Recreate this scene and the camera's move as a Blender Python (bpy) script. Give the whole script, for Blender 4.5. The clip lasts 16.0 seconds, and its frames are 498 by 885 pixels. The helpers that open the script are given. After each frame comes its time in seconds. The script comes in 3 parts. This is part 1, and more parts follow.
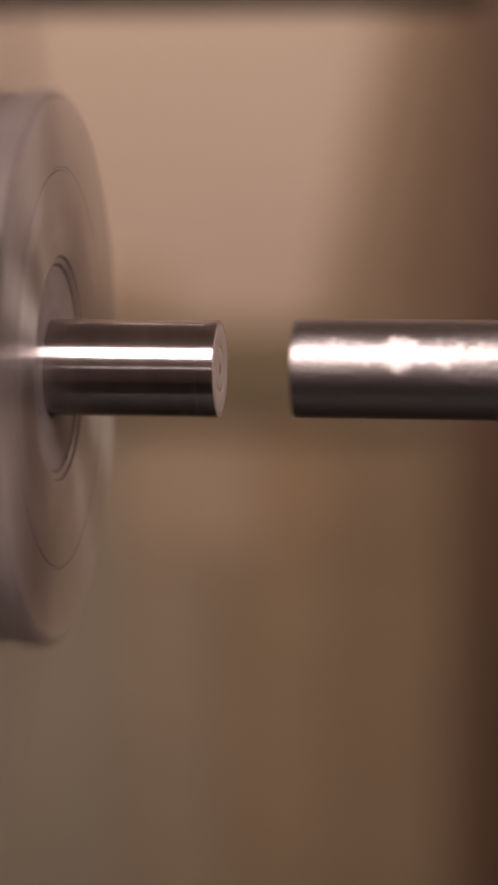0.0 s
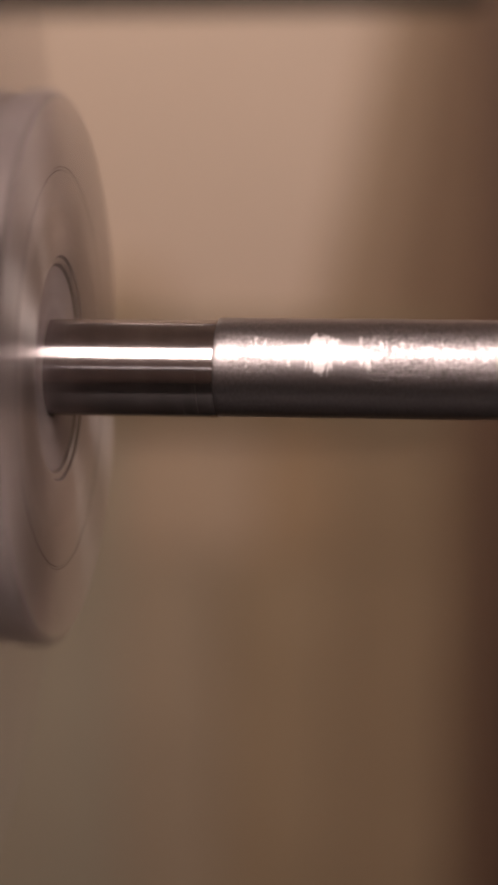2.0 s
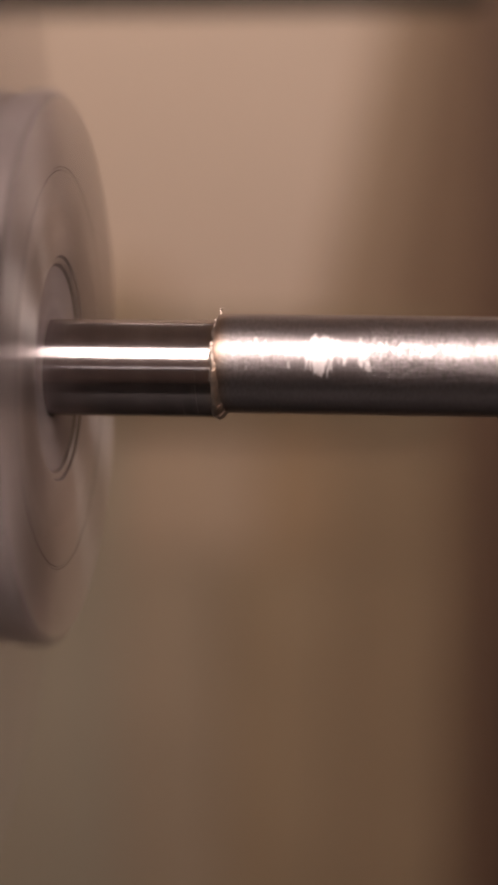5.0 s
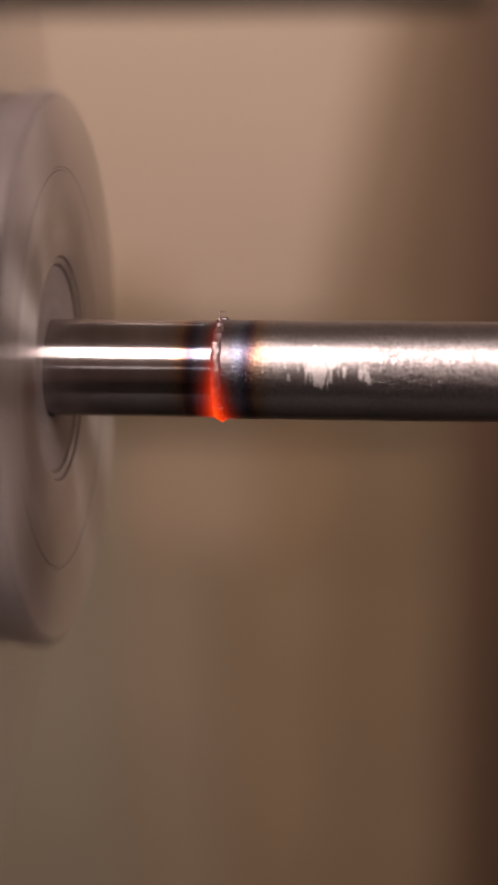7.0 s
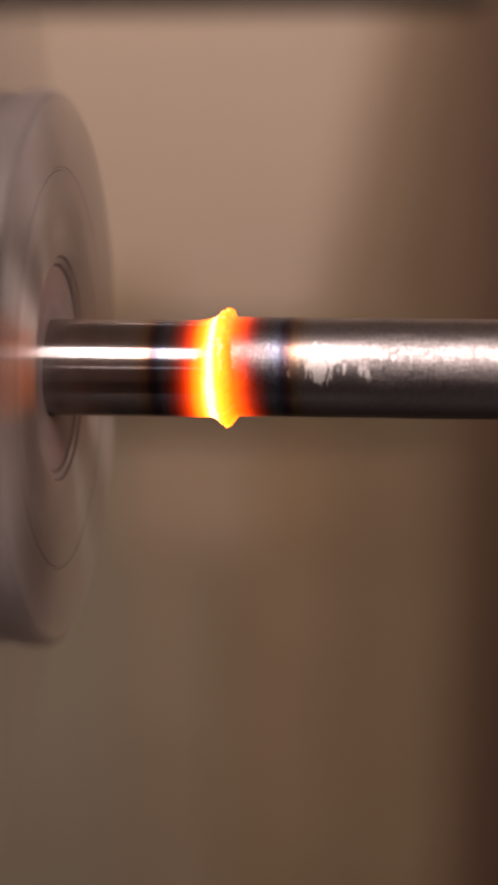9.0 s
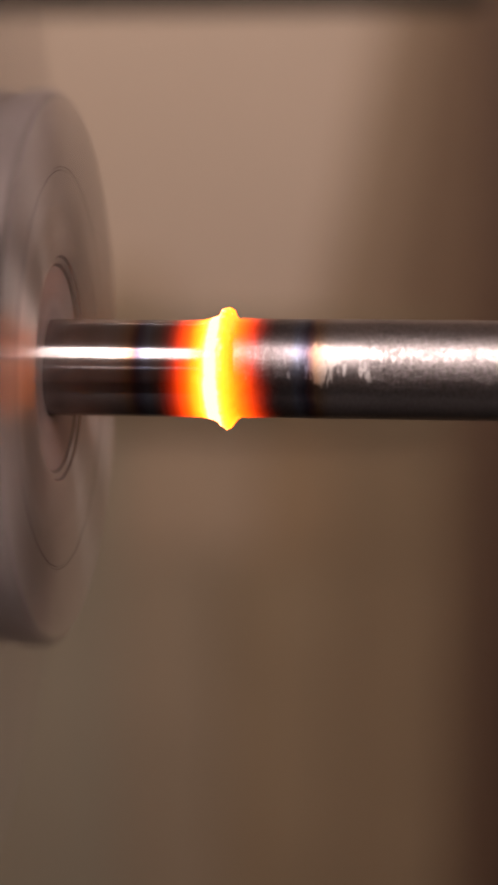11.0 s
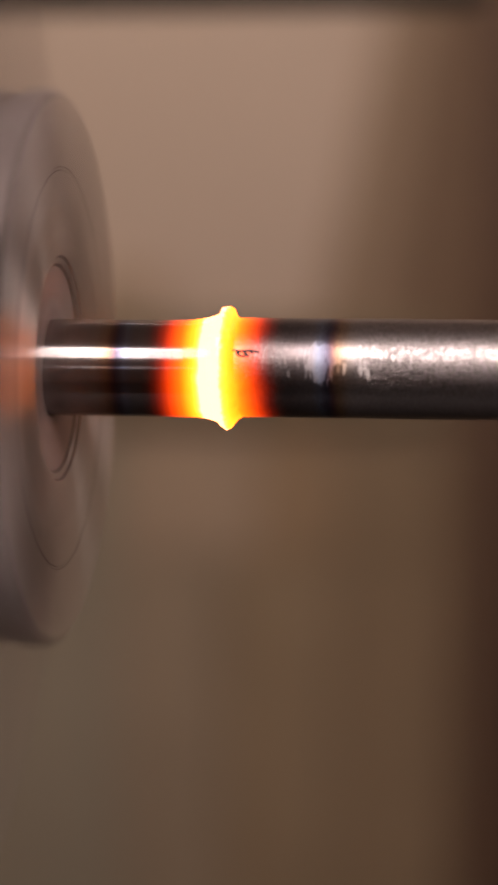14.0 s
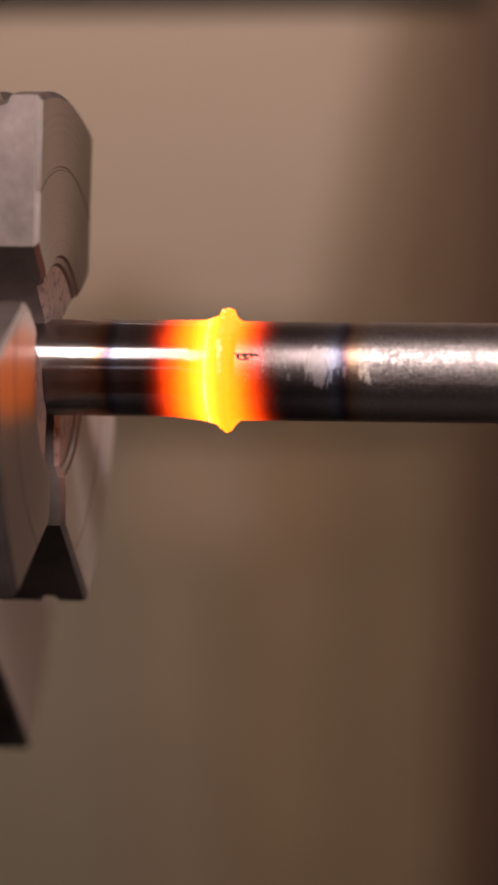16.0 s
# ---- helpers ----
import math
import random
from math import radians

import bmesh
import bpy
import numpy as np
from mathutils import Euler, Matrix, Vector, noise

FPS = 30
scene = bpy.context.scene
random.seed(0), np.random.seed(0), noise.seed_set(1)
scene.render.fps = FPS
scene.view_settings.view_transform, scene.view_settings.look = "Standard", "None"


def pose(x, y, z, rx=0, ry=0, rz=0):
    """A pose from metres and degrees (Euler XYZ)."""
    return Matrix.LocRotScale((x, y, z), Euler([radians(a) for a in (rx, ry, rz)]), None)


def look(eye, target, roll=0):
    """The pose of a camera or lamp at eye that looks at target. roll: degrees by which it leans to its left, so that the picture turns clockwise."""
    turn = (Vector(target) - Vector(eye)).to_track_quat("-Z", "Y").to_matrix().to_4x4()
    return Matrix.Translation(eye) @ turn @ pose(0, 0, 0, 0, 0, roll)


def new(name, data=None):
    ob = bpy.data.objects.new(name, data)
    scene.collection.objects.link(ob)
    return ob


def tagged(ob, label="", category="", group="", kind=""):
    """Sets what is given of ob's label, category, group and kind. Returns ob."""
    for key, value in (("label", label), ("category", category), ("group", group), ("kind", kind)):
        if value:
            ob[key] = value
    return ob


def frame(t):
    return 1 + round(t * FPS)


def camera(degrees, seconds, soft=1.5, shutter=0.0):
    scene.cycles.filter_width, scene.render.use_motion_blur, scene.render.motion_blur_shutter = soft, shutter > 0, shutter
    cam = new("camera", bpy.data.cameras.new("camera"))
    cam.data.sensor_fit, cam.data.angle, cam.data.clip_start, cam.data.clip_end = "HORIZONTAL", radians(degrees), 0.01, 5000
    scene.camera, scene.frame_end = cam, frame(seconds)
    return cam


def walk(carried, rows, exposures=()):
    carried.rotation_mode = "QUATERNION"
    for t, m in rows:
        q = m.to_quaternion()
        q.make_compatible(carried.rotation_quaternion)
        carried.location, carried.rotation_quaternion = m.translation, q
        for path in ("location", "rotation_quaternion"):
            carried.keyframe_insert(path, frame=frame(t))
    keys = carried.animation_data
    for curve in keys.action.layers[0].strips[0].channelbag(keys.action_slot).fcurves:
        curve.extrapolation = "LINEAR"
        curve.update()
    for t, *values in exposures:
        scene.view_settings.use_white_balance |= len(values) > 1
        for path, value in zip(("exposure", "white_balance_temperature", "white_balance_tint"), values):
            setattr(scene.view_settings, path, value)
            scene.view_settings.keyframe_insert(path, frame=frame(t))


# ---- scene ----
cam = camera(9.296, 16.0, soft=3.1, shutter=1.4)
MM = 0.001
AX = 1.10                      # height of the spindle axis over the floor


def at(x, y, z):
    """A place from millimetres along, behind and over the joint on the spindle axis."""
    return Vector((x * MM, y * MM, AX + z * MM))


EYE = at(106.7, -634.2, 14.53)
AIM = EYE + Vector((-math.sin(radians(9.0)) * math.cos(radians(2.665)), math.cos(radians(9.0)) * math.cos(radians(2.665)), -math.sin(radians(2.665))))
walk(cam, [(0.0, look(EYE, AIM, 0.424)), (16.0, look(EYE, AIM, 0.424))],
     exposures=[(0.0, 0.0), (6.0, -0.02), (8.0, -0.1), (9.0, -0.2), (12.5, -0.3), (13.5, -0.4), (14.3, -0.36), (16.0, -0.34)])
cam.data.dof.use_dof = True
cam.data.dof.focus_distance = 0.645
cam.data.dof.aperture_fstop = 9.5

# ---- light ----
world = bpy.data.worlds.new("workshop")
scene.world = world
world.use_nodes = True
world.node_tree.nodes["Background"].inputs[0].default_value = (0.9, 0.8, 0.72, 1)
world.node_tree.nodes["Background"].inputs[1].default_value = 0.02


def area_lamp(name, eye, target, sx, sy, watts, colour):
    d = bpy.data.lights.new(name, "AREA")
    d.shape, d.size, d.size_y, d.energy, d.color = "RECTANGLE", sx, sy, watts, colour
    ob = new(name, d)
    ob.matrix_world = look(eye, target)
    return tagged(ob, "area light out of view", "lamp", kind="structure")


area_lamp("work_lamp", at(-110, -381, 270), at(-110, 0, 0), 0.72, 0.17, 4.8, (1.0, 0.86, 0.80))
area_lamp("ceiling_lamp", at(-480, 820, 820), at(-330, 1500, 140), 0.6, 0.3, 6.6, (1.0, 0.84, 0.74))
# Unseen fill, added so the jaw faces mirror a brighter back wall.
area_lamp("right_fill_light", at(900, 820, 820), at(620, 1500, 0), 0.6, 0.3, 4.0, (1.0, 0.85, 0.78))
# Unseen fill, added to lift what the bars mirror from the room.
area_lamp("room_fill_light", (0.1, -1.42, 2.6), (0.1, -1.42, 0.0), 1.2, 0.12, 19.0, (1.0, 0.85, 0.80))
# Unseen line light, added for the thin line mirrored in the turned bar.
area_lamp("wall_line_light", (0.0, -1.67, AX + 0.062), (0.0, 0.0, AX + 0.062), 2.2, 0.045, 0.9, (1.0, 0.92, 0.90))


# ---- materials ----
def material(name):
    m = bpy.data.materials.new(name)
    m.use_nodes = True
    return m, m.node_tree, m.node_tree.nodes["Principled BSDF"]


def node(nt, kind, **values):
    n = nt.nodes.new(kind)
    for key, value in values.items():
        n.inputs[int(key[1:])].default_value = value
    return n


def calc(nt, op, a, b=None, clamp=False):
    n = nt.nodes.new("ShaderNodeMath")
    n.operation, n.use_clamp = op, clamp
    for i, v in enumerate((a, b)):
        if v is None:
            continue
        if isinstance(v, (int, float)):
            n.inputs[i].default_value = v
        else:
            nt.links.new(v, n.inputs[i])
    return n.outputs[0]


def ramp(nt, fac, stops):
    n = nt.nodes.new("ShaderNodeValToRGB")
    e = n.color_ramp.elements
    while len(e) < len(stops):
        e.new(0.5)
    for el, (pos, col) in zip(e, stops):
        el.position = pos
        el.color = (*col, 1) if len(col) == 3 else col
    nt.links.new(fac, n.inputs[0])
    return n.outputs[0]


def blend(nt, kind, fac, a, b):
    n = nt.nodes.new("ShaderNodeMix")
    n.data_type, n.blend_type = "RGBA", kind
    for i, v in ((0, fac), (6, a), (7, b)):
        if isinstance(v, (int, float, tuple)):
            n.inputs[i].default_value = (*v, 1) if isinstance(v, tuple) else v
        else:
            nt.links.new(v, n.inputs[i])
    return n.outputs[2]


def noise_of(nt, scale, detail=4.0, rough=0.55, stretch=(1, 1, 1), coords="Object"):
    tc = nt.nodes.new("ShaderNodeTexCoord")
    mp = nt.nodes.new("ShaderNodeMapping")
    mp.inputs[3].default_value = stretch
    nz = nt.nodes.new("ShaderNodeTexNoise")
    nz.inputs["Scale"].default_value, nz.inputs["Detail"].default_value, nz.inputs["Roughness"].default_value = scale, detail, rough
    nt.links.new(tc.outputs[coords], mp.inputs[0])
    nt.links.new(mp.outputs[0], nz.inputs["Vector"])
    return nz.outputs["Fac"]


def bump(nt, bsdf, height, strength, distance):
    b = nt.nodes.new("ShaderNodeBump")
    b.inputs["Strength"].default_value, b.inputs["Distance"].default_value = strength, distance
    nt.links.new(height, b.inputs["Height"])
    nt.links.new(b.outputs[0], bsdf.inputs["Normal"])


# Heat creeps out from the joint along both bars: each front is a marker that slides away from the joint.
FRONTS = {}
for kind in ("glow", "core", "temper"):
    for side in ("left", "right"):
        FRONTS[kind, side] = new("heat_front")


def inside(nt, kind):
    """Millimetres behind the nearer of a kind's two heat fronts."""
    depth = []
    for side in ("left", "right"):
        tc = nt.nodes.new("ShaderNodeTexCoord")
        tc.object = FRONTS[kind, side]
        xyz = nt.nodes.new("ShaderNodeSeparateXYZ")
        nt.links.new(tc.outputs["Object"], xyz.inputs[0])
        depth.append(calc(nt, "MULTIPLY", xyz.outputs[0], 1000.0 if side == "left" else -1000.0))
    return calc(nt, "MINIMUM", *depth)


def heated(nt, bsdf, base, mottle):
    """Temper colours, scale and red to yellow glow over a steel's base colour."""
    t = calc(nt, "ADD", inside(nt, "temper"), calc(nt, "MULTIPLY", calc(nt, "SUBTRACT", mottle, 0.5), 2.2))
    t = calc(nt, "ADD", calc(nt, "MULTIPLY", t, 1 / 22.0), 0.25, clamp=True)
    film = ramp(nt, t, [(0.0, (1, 1, 1)), (0.08, (1.0, 0.95, 0.88)), (0.19, (0.88, 0.62, 0.42)), (0.25, (0.44, 0.28, 0.29)), (0.29, (0.27, 0.265, 0.38)),
                        (0.37, (0.52, 0.62, 0.82)), (0.45, (0.56, 0.56, 0.60)), (0.6, (0.46, 0.44, 0.45)), (1.0, (0.33, 0.31, 0.31))])
    nt.links.new(blend(nt, "MULTIPLY", 1.0, base, film), bsdf.inputs["Base Color"])
    wobble = calc(nt, "MULTIPLY", calc(nt, "SUBTRACT", mottle, 0.5), 1.2)
    g = calc(nt, "MULTIPLY", calc(nt, "ADD", inside(nt, "glow"), wobble), 1 / 18.0, clamp=True)
    red = ramp(nt, g, [(0.0, (0, 0, 0)), (0.08, (0.014, 0.001, 0.0)), (0.16, (0.09, 0.003, 0.0)), (0.23, (0.34, 0.012, 0.001)), (0.30, (0.9, 0.042, 0.002)), (0.37, (1.8, 0.12, 0.004)),
                       (0.45, (3.0, 0.27, 0.006)), (0.55, (4.4, 0.55, 0.012)), (0.66, (5.6, 0.84, 0.02)), (1.0, (6.5, 1.1, 0.05))])
    c = calc(nt, "MULTIPLY", calc(nt, "ADD", inside(nt, "core"), wobble), 1 / 4.0, clamp=True)
    gold = ramp(nt, c, [(0.0, (0, 0, 0)), (0.12, (0.15, 0.05, 0.0)), (0.37, (0.6, 0.25, 0.006)), (0.62, (1.2, 0.45, 0.02)), (0.8, (1.9, 0.75, 0.1)), (0.92, (2.6, 1.15, 0.35)), (1.0, (3.8, 1.9, 1.0))])
    nt.links.new(blend(nt, "ADD", 1.0, red, gold), bsdf.inputs["Emission Color"])
    bsdf.inputs["Emission Strength"].default_value = 1.0


def turned_steel():
    m, nt, b = material("turned_steel")
    rings = noise_of(nt, 1.0, 6.0, 0.7, (2600, 6, 6))
    wide = noise_of(nt, 1.0, 3.0, 0.5, (160, 10, 10))
    base = ramp(nt, wide, [(0.3, (0.36, 0.319, 0.319)), (0.7, (0.475, 0.423, 0.423))])
    heated(nt, b, base, noise_of(nt, 260.0, 2.0))
    b.inputs["Metallic"].default_value = 1.0
    r = ramp(nt, rings, [(0.2, (0.21,) * 3), (0.8, (0.30,) * 3)])
    nt.links.new(r, b.inputs["Roughness"])
    along = nt.nodes.new("ShaderNodeCombineXYZ")
    along.inputs[0].default_value = 1.0
    nt.links.new(along.outputs[0], b.inputs["Tangent"])
    b.inputs["Anisotropic"].default_value = 0.97
    return m


def scaled_steel():
    """Rolled bar with its skin rubbed through, kept to the side where the highlight falls: laid out by millimetres
    along the bar and round it.
    """
    m, nt, b = material("rolled_bar_steel")
    tc = nt.nodes.new("ShaderNodeTexCoord")
    xyz = nt.nodes.new("ShaderNodeSeparateXYZ")
    nt.links.new(tc.outputs["Object"], xyz.inputs[0])
    along = calc(nt, "MULTIPLY", xyz.outputs[0], 1000.0)
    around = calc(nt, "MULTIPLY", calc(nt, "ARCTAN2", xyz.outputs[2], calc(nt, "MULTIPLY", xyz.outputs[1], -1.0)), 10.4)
    flat = nt.nodes.new("ShaderNodeCombineXYZ")
    nt.links.new(along, flat.inputs[0])
    nt.links.new(around, flat.inputs[1])

    def skin(sx, sy, detail, rough=0.6, warp=0.0):
        mp = nt.nodes.new("ShaderNodeMapping")
        mp.inputs[3].default_value = (sx, sy, 1.0)
        nz = nt.nodes.new("ShaderNodeTexNoise")
        for key, value in (("Scale", 1.0), ("Detail", detail), ("Roughness", rough), ("Distortion", warp)):
            nz.inputs[key].default_value = value
        nt.links.new(flat.outputs[0], mp.inputs[0])
        nt.links.new(mp.outputs[0], nz.inputs["Vector"])
        return nz.outputs["Fac"]

    def zone(stops):
        return ramp(nt, calc(nt, "MULTIPLY", along, 1 / 60.0), [(p / 60.0, (v,) * 3) for p, v in stops])

    streak, patch, fine, speck = skin(1.15, 0.24, 5.0, 0.62, 0.3), skin(0.26, 0.2, 2.0), skin(1.7, 0.9, 6.0, 0.72), skin(1.35, 1.35, 4.0, 0.6)
    rub = zone([(0, 0.30), (3, 0.44), (9, 0.50), (17, 0.52), (20.5, 0.56), (21.5, 0.80), (25, 0.76), (26.5, 0.54), (38, 0.54), (46, 0.42), (60, 0.36)])
    # Fades scuffs and flecks outside the highlight, so their tones paint part of it.
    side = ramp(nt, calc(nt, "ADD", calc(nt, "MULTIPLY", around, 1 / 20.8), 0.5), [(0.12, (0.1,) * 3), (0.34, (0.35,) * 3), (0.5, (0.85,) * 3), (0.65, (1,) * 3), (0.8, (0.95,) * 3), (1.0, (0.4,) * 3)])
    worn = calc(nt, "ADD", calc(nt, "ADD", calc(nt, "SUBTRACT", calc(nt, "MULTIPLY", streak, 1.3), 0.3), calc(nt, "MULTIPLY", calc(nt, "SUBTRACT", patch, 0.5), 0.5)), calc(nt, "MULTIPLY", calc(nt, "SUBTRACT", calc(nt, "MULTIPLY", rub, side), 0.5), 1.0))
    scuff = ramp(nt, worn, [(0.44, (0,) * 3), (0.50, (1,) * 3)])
    crawl = calc(nt, "ABSOLUTE", calc(nt, "SUBTRACT", skin(0.62, 0.75, 3.0, 0.5, 1.0), 0.5))
    worms = calc(nt, "MULTIPLY", ramp(nt, crawl, [(0.025, (1,) * 3), (0.06, (0,) * 3)]), zone([(0, 0.15), (3, 0.5), (14, 0.45), (18, 0.12), (29, 0.2), (35, 1.0), (60, 0.8)]))
    worms = calc(nt, "MULTIPLY", worms, side)
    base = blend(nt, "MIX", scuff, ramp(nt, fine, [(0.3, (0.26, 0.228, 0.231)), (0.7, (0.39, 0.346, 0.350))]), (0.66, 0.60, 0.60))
    base = blend(nt, "MIX", calc(nt, "MULTIPLY", worms, 0.85), base, (0.10, 0.086, 0.088))
    heated(nt, b, base, patch)
    b.inputs["Metallic"].default_value = 1.0
    rough = calc(nt, "ADD", calc(nt, "MULTIPLY", scuff, 0.22), calc(nt, "ADD", calc(nt, "MULTIPLY", fine, 0.08), 0.295))
    nt.links.new(rough, b.inputs["Roughness"])
    pits = calc(nt, "MULTIPLY", speck, zone([(0, 0.1), (2, 0.3), (4, 0.8), (13, 0.7), (17, 0.12), (32, 0.15), (38, 0.6), (60, 0.5)]))
    relief = calc(nt, "SUBTRACT", calc(nt, "ADD", calc(nt, "MULTIPLY", fine, 0.06), pits), calc(nt, "MULTIPLY", worms, 0.4))
    bump(nt, b, relief, 0.5, 0.0002)
    return m


def jaw_steel():
    m, nt, b = material("jaw_steel")
    grain = noise_of(nt, 900.0, 5.0, 0.65)
    smear = noise_of(nt, 70.0, 3.0, 0.6)
    base = ramp(nt, smear, [(0.3, (0.138, 0.110, 0.104)), (0.7, (0.258, 0.208, 0.199))])
    nt.links.new(base, b.inputs["Base Color"])
    b.inputs["Metallic"].default_value = 0.85
    nt.links.new(ramp(nt, grain, [(0.3, (0.55,) * 3), (0.7, (0.68,) * 3)]), b.inputs["Roughness"])
    bump(nt, b, grain, 0.15, 0.0002)
    return m


def faced_steel():
    """Steel faced off on the lathe: fine turning marks round the spindle axis, so it mirrors along them."""
    m, nt, b = material("faced_jaw_steel")
    tc = nt.nodes.new("ShaderNodeTexCoord")
    xyz = nt.nodes.new("ShaderNodeSeparateXYZ")
    nt.links.new(tc.outputs["Object"], xyz.inputs[0])
    radius = calc(nt, "SQRT", calc(nt, "ADD", calc(nt, "MULTIPLY", xyz.outputs[1], xyz.outputs[1]), calc(nt, "MULTIPLY", xyz.outputs[2], xyz.outputs[2])))
    comb = nt.nodes.new("ShaderNodeCombineXYZ")
    nt.links.new(xyz.outputs[1], comb.inputs[1])
    nt.links.new(xyz.outputs[2], comb.inputs[2])
    turn = nt.nodes.new("ShaderNodeVectorTransform")
    turn.vector_type, turn.convert_from, turn.convert_to = "VECTOR", "OBJECT", "WORLD"
    nt.links.new(comb.outputs[0], turn.inputs[0])
    unit = nt.nodes.new("ShaderNodeVectorMath")
    unit.operation = "NORMALIZE"
    nt.links.new(turn.outputs[0], unit.inputs[0])
    nt.links.new(unit.outputs[0], b.inputs["Tangent"])
    rad = nt.nodes.new("ShaderNodeCombineXYZ")
    nt.links.new(radius, rad.inputs[0])
    ringed = nt.nodes.new("ShaderNodeTexNoise")
    ringed.inputs["Scale"].default_value, ringed.inputs["Detail"].default_value = 1100.0, 2.0
    nt.links.new(rad.outputs[0], ringed.inputs["Vector"])
    nt.links.new(ramp(nt, ringed.outputs["Fac"], [(0.3, (0.485, 0.448, 0.437)), (0.7, (0.56, 0.517, 0.505))]), b.inputs["Base Color"])
    b.inputs["Metallic"].default_value = 1.0
    b.inputs["Roughness"].default_value = 0.41
    b.inputs["Anisotropic"].default_value = 0.93
    return m


def frosted_steel():
    """Jaw tip worn matt by the bars it has gripped, with caked grime."""
    m, nt, b = material("matt_tip_steel")
    grime, grain = noise_of(nt, 420.0, 5.0, 0.65), noise_of(nt, 1600.0, 3.0)
    nt.links.new(ramp(nt, grime, [(0.32, (0.12, 0.097, 0.093)), (0.45, (0.40, 0.345, 0.34)), (0.7, (0.52, 0.455, 0.45))]), b.inputs["Base Color"])
    b.inputs["Metallic"].default_value = 0.7
    nt.links.new(ramp(nt, grain, [(0.3, (0.5,) * 3), (0.7, (0.66,) * 3)]), b.inputs["Roughness"])
    bump(nt, b, grime, 0.5, 0.0004)
    return m


def edge_steel():
    """Pale steel for the jaws' side bevels, painting in their bright highlight line."""
    m, nt, b = material("bright_edge_steel")
    nt.links.new(ramp(nt, noise_of(nt, 300.0, 4.0), [(0.3, (0.68, 0.61, 0.60)), (0.7, (0.88, 0.80, 0.78))]), b.inputs["Base Color"])
    b.inputs["Metallic"].default_value = 1.0
    b.inputs["Roughness"].default_value = 0.5
    return m


def painted(name, dark, light, rough=0.6, scale=6.0):
    m, nt, b = material(name)
    big = noise_of(nt, scale, 4.0, 0.6)
    small = noise_of(nt, scale * 30, 5.0, 0.6)
    mixed = calc(nt, "ADD", calc(nt, "MULTIPLY", big, 0.8), calc(nt, "MULTIPLY", small, 0.2))
    nt.links.new(ramp(nt, mixed, [(0.3, dark), (0.7, light)]), b.inputs["Base Color"])
    b.inputs["Roughness"].default_value = rough
    bump(nt, b, small, 0.2, 0.001)
    return m


TURNED, SCALED, JAW, FACED, EDGE, FROST = turned_steel(), scaled_steel(), jaw_steel(), faced_steel(), edge_steel(), frosted_steel()
BODY = painted("black_iron", (0.018, 0.016, 0.016), (0.03, 0.027, 0.027), 0.6, 20)
BEIGE = painted("beige_paint", (0.50, 0.38, 0.30), (0.58, 0.45, 0.36), 0.7, 2.5)
SAND = painted("sand_tone", (0.272, 0.188, 0.125), (0.320, 0.222, 0.149), 0.7, 3)
TAN = painted("tan_tone", (0.179, 0.111, 0.066), (0.212, 0.133, 0.082), 0.7, 3)
BROWN = painted("brown_strip", (0.170, 0.098, 0.056), (0.206, 0.121, 0.070), 0.6, 4)
# Warm and dusty tints carry the lower wall's light falloff, lighter above than below.
WARM_LIT = painted("lit_warm_brown", (0.310, 0.206, 0.122), (0.394, 0.266, 0.160), 0.7, 9)
WARM_DIM = painted("dim_warm_brown", (0.290, 0.204, 0.125), (0.376, 0.270, 0.169), 0.7, 9)
DUSTY = painted("dusty_brown_tone", (0.394, 0.286, 0.201), (0.473, 0.348, 0.247), 0.7, 9)
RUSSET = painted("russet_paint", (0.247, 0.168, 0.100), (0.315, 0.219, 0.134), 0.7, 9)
DUSTY_DIM = painted("dim_dusty_brown", (0.313, 0.236, 0.163), (0.400, 0.304, 0.214), 0.7, 9)
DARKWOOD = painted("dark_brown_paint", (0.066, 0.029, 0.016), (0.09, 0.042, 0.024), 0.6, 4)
OLIVE = painted("olive_paint", (0.17, 0.125, 0.07), (0.22, 0.165, 0.095), 0.6, 5)
GREY = painted("grey_green_paint", (0.305, 0.255, 0.188), (0.37, 0.314, 0.236), 0.6, 4)
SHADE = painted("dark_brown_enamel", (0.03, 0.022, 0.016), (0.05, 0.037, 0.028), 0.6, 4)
WALL = painted("workshop_wall", (0.46, 0.38, 0.34), (0.56, 0.47, 0.42), 0.8, 1.5)
CONCRETE = painted("oily_concrete", (0.02, 0.019, 0.018), (0.04, 0.037, 0.034), 0.85, 3)
WHITE = painted("white_paint", (0.74, 0.72, 0.70), (0.8, 0.78, 0.76), 0.5, 5)


# ---- shapes ----
def part(name, bm, mat, parent=None, label=""):
    me = bpy.data.meshes.new(name)
    bm.to_mesh(me)
    bm.free()
    me.materials.append(mat)
    ob = new(name, me)
    if parent:
        ob.parent = parent
    return tagged(ob, label)


def smooth(ob, degrees=30):
    ob.data.shade_smooth()
    ob.data.set_sharp_from_angle(angle=radians(degrees))
    return ob


def box_bm(lo, hi, bevel=0.0):
    bm = bmesh.new()
    bmesh.ops.create_cube(bm, size=1.0)
    lo, hi = Vector(lo), Vector(hi)
    for v in bm.verts:
        v.co = Vector([(lo[i] + hi[i]) / 2 + v.co[i] * (hi[i] - lo[i]) for i in range(3)])
    if bevel:
        bmesh.ops.bevel(bm, geom=bm.edges[:], offset=bevel, segments=2, affect="EDGES", profile=0.6)
    return bm


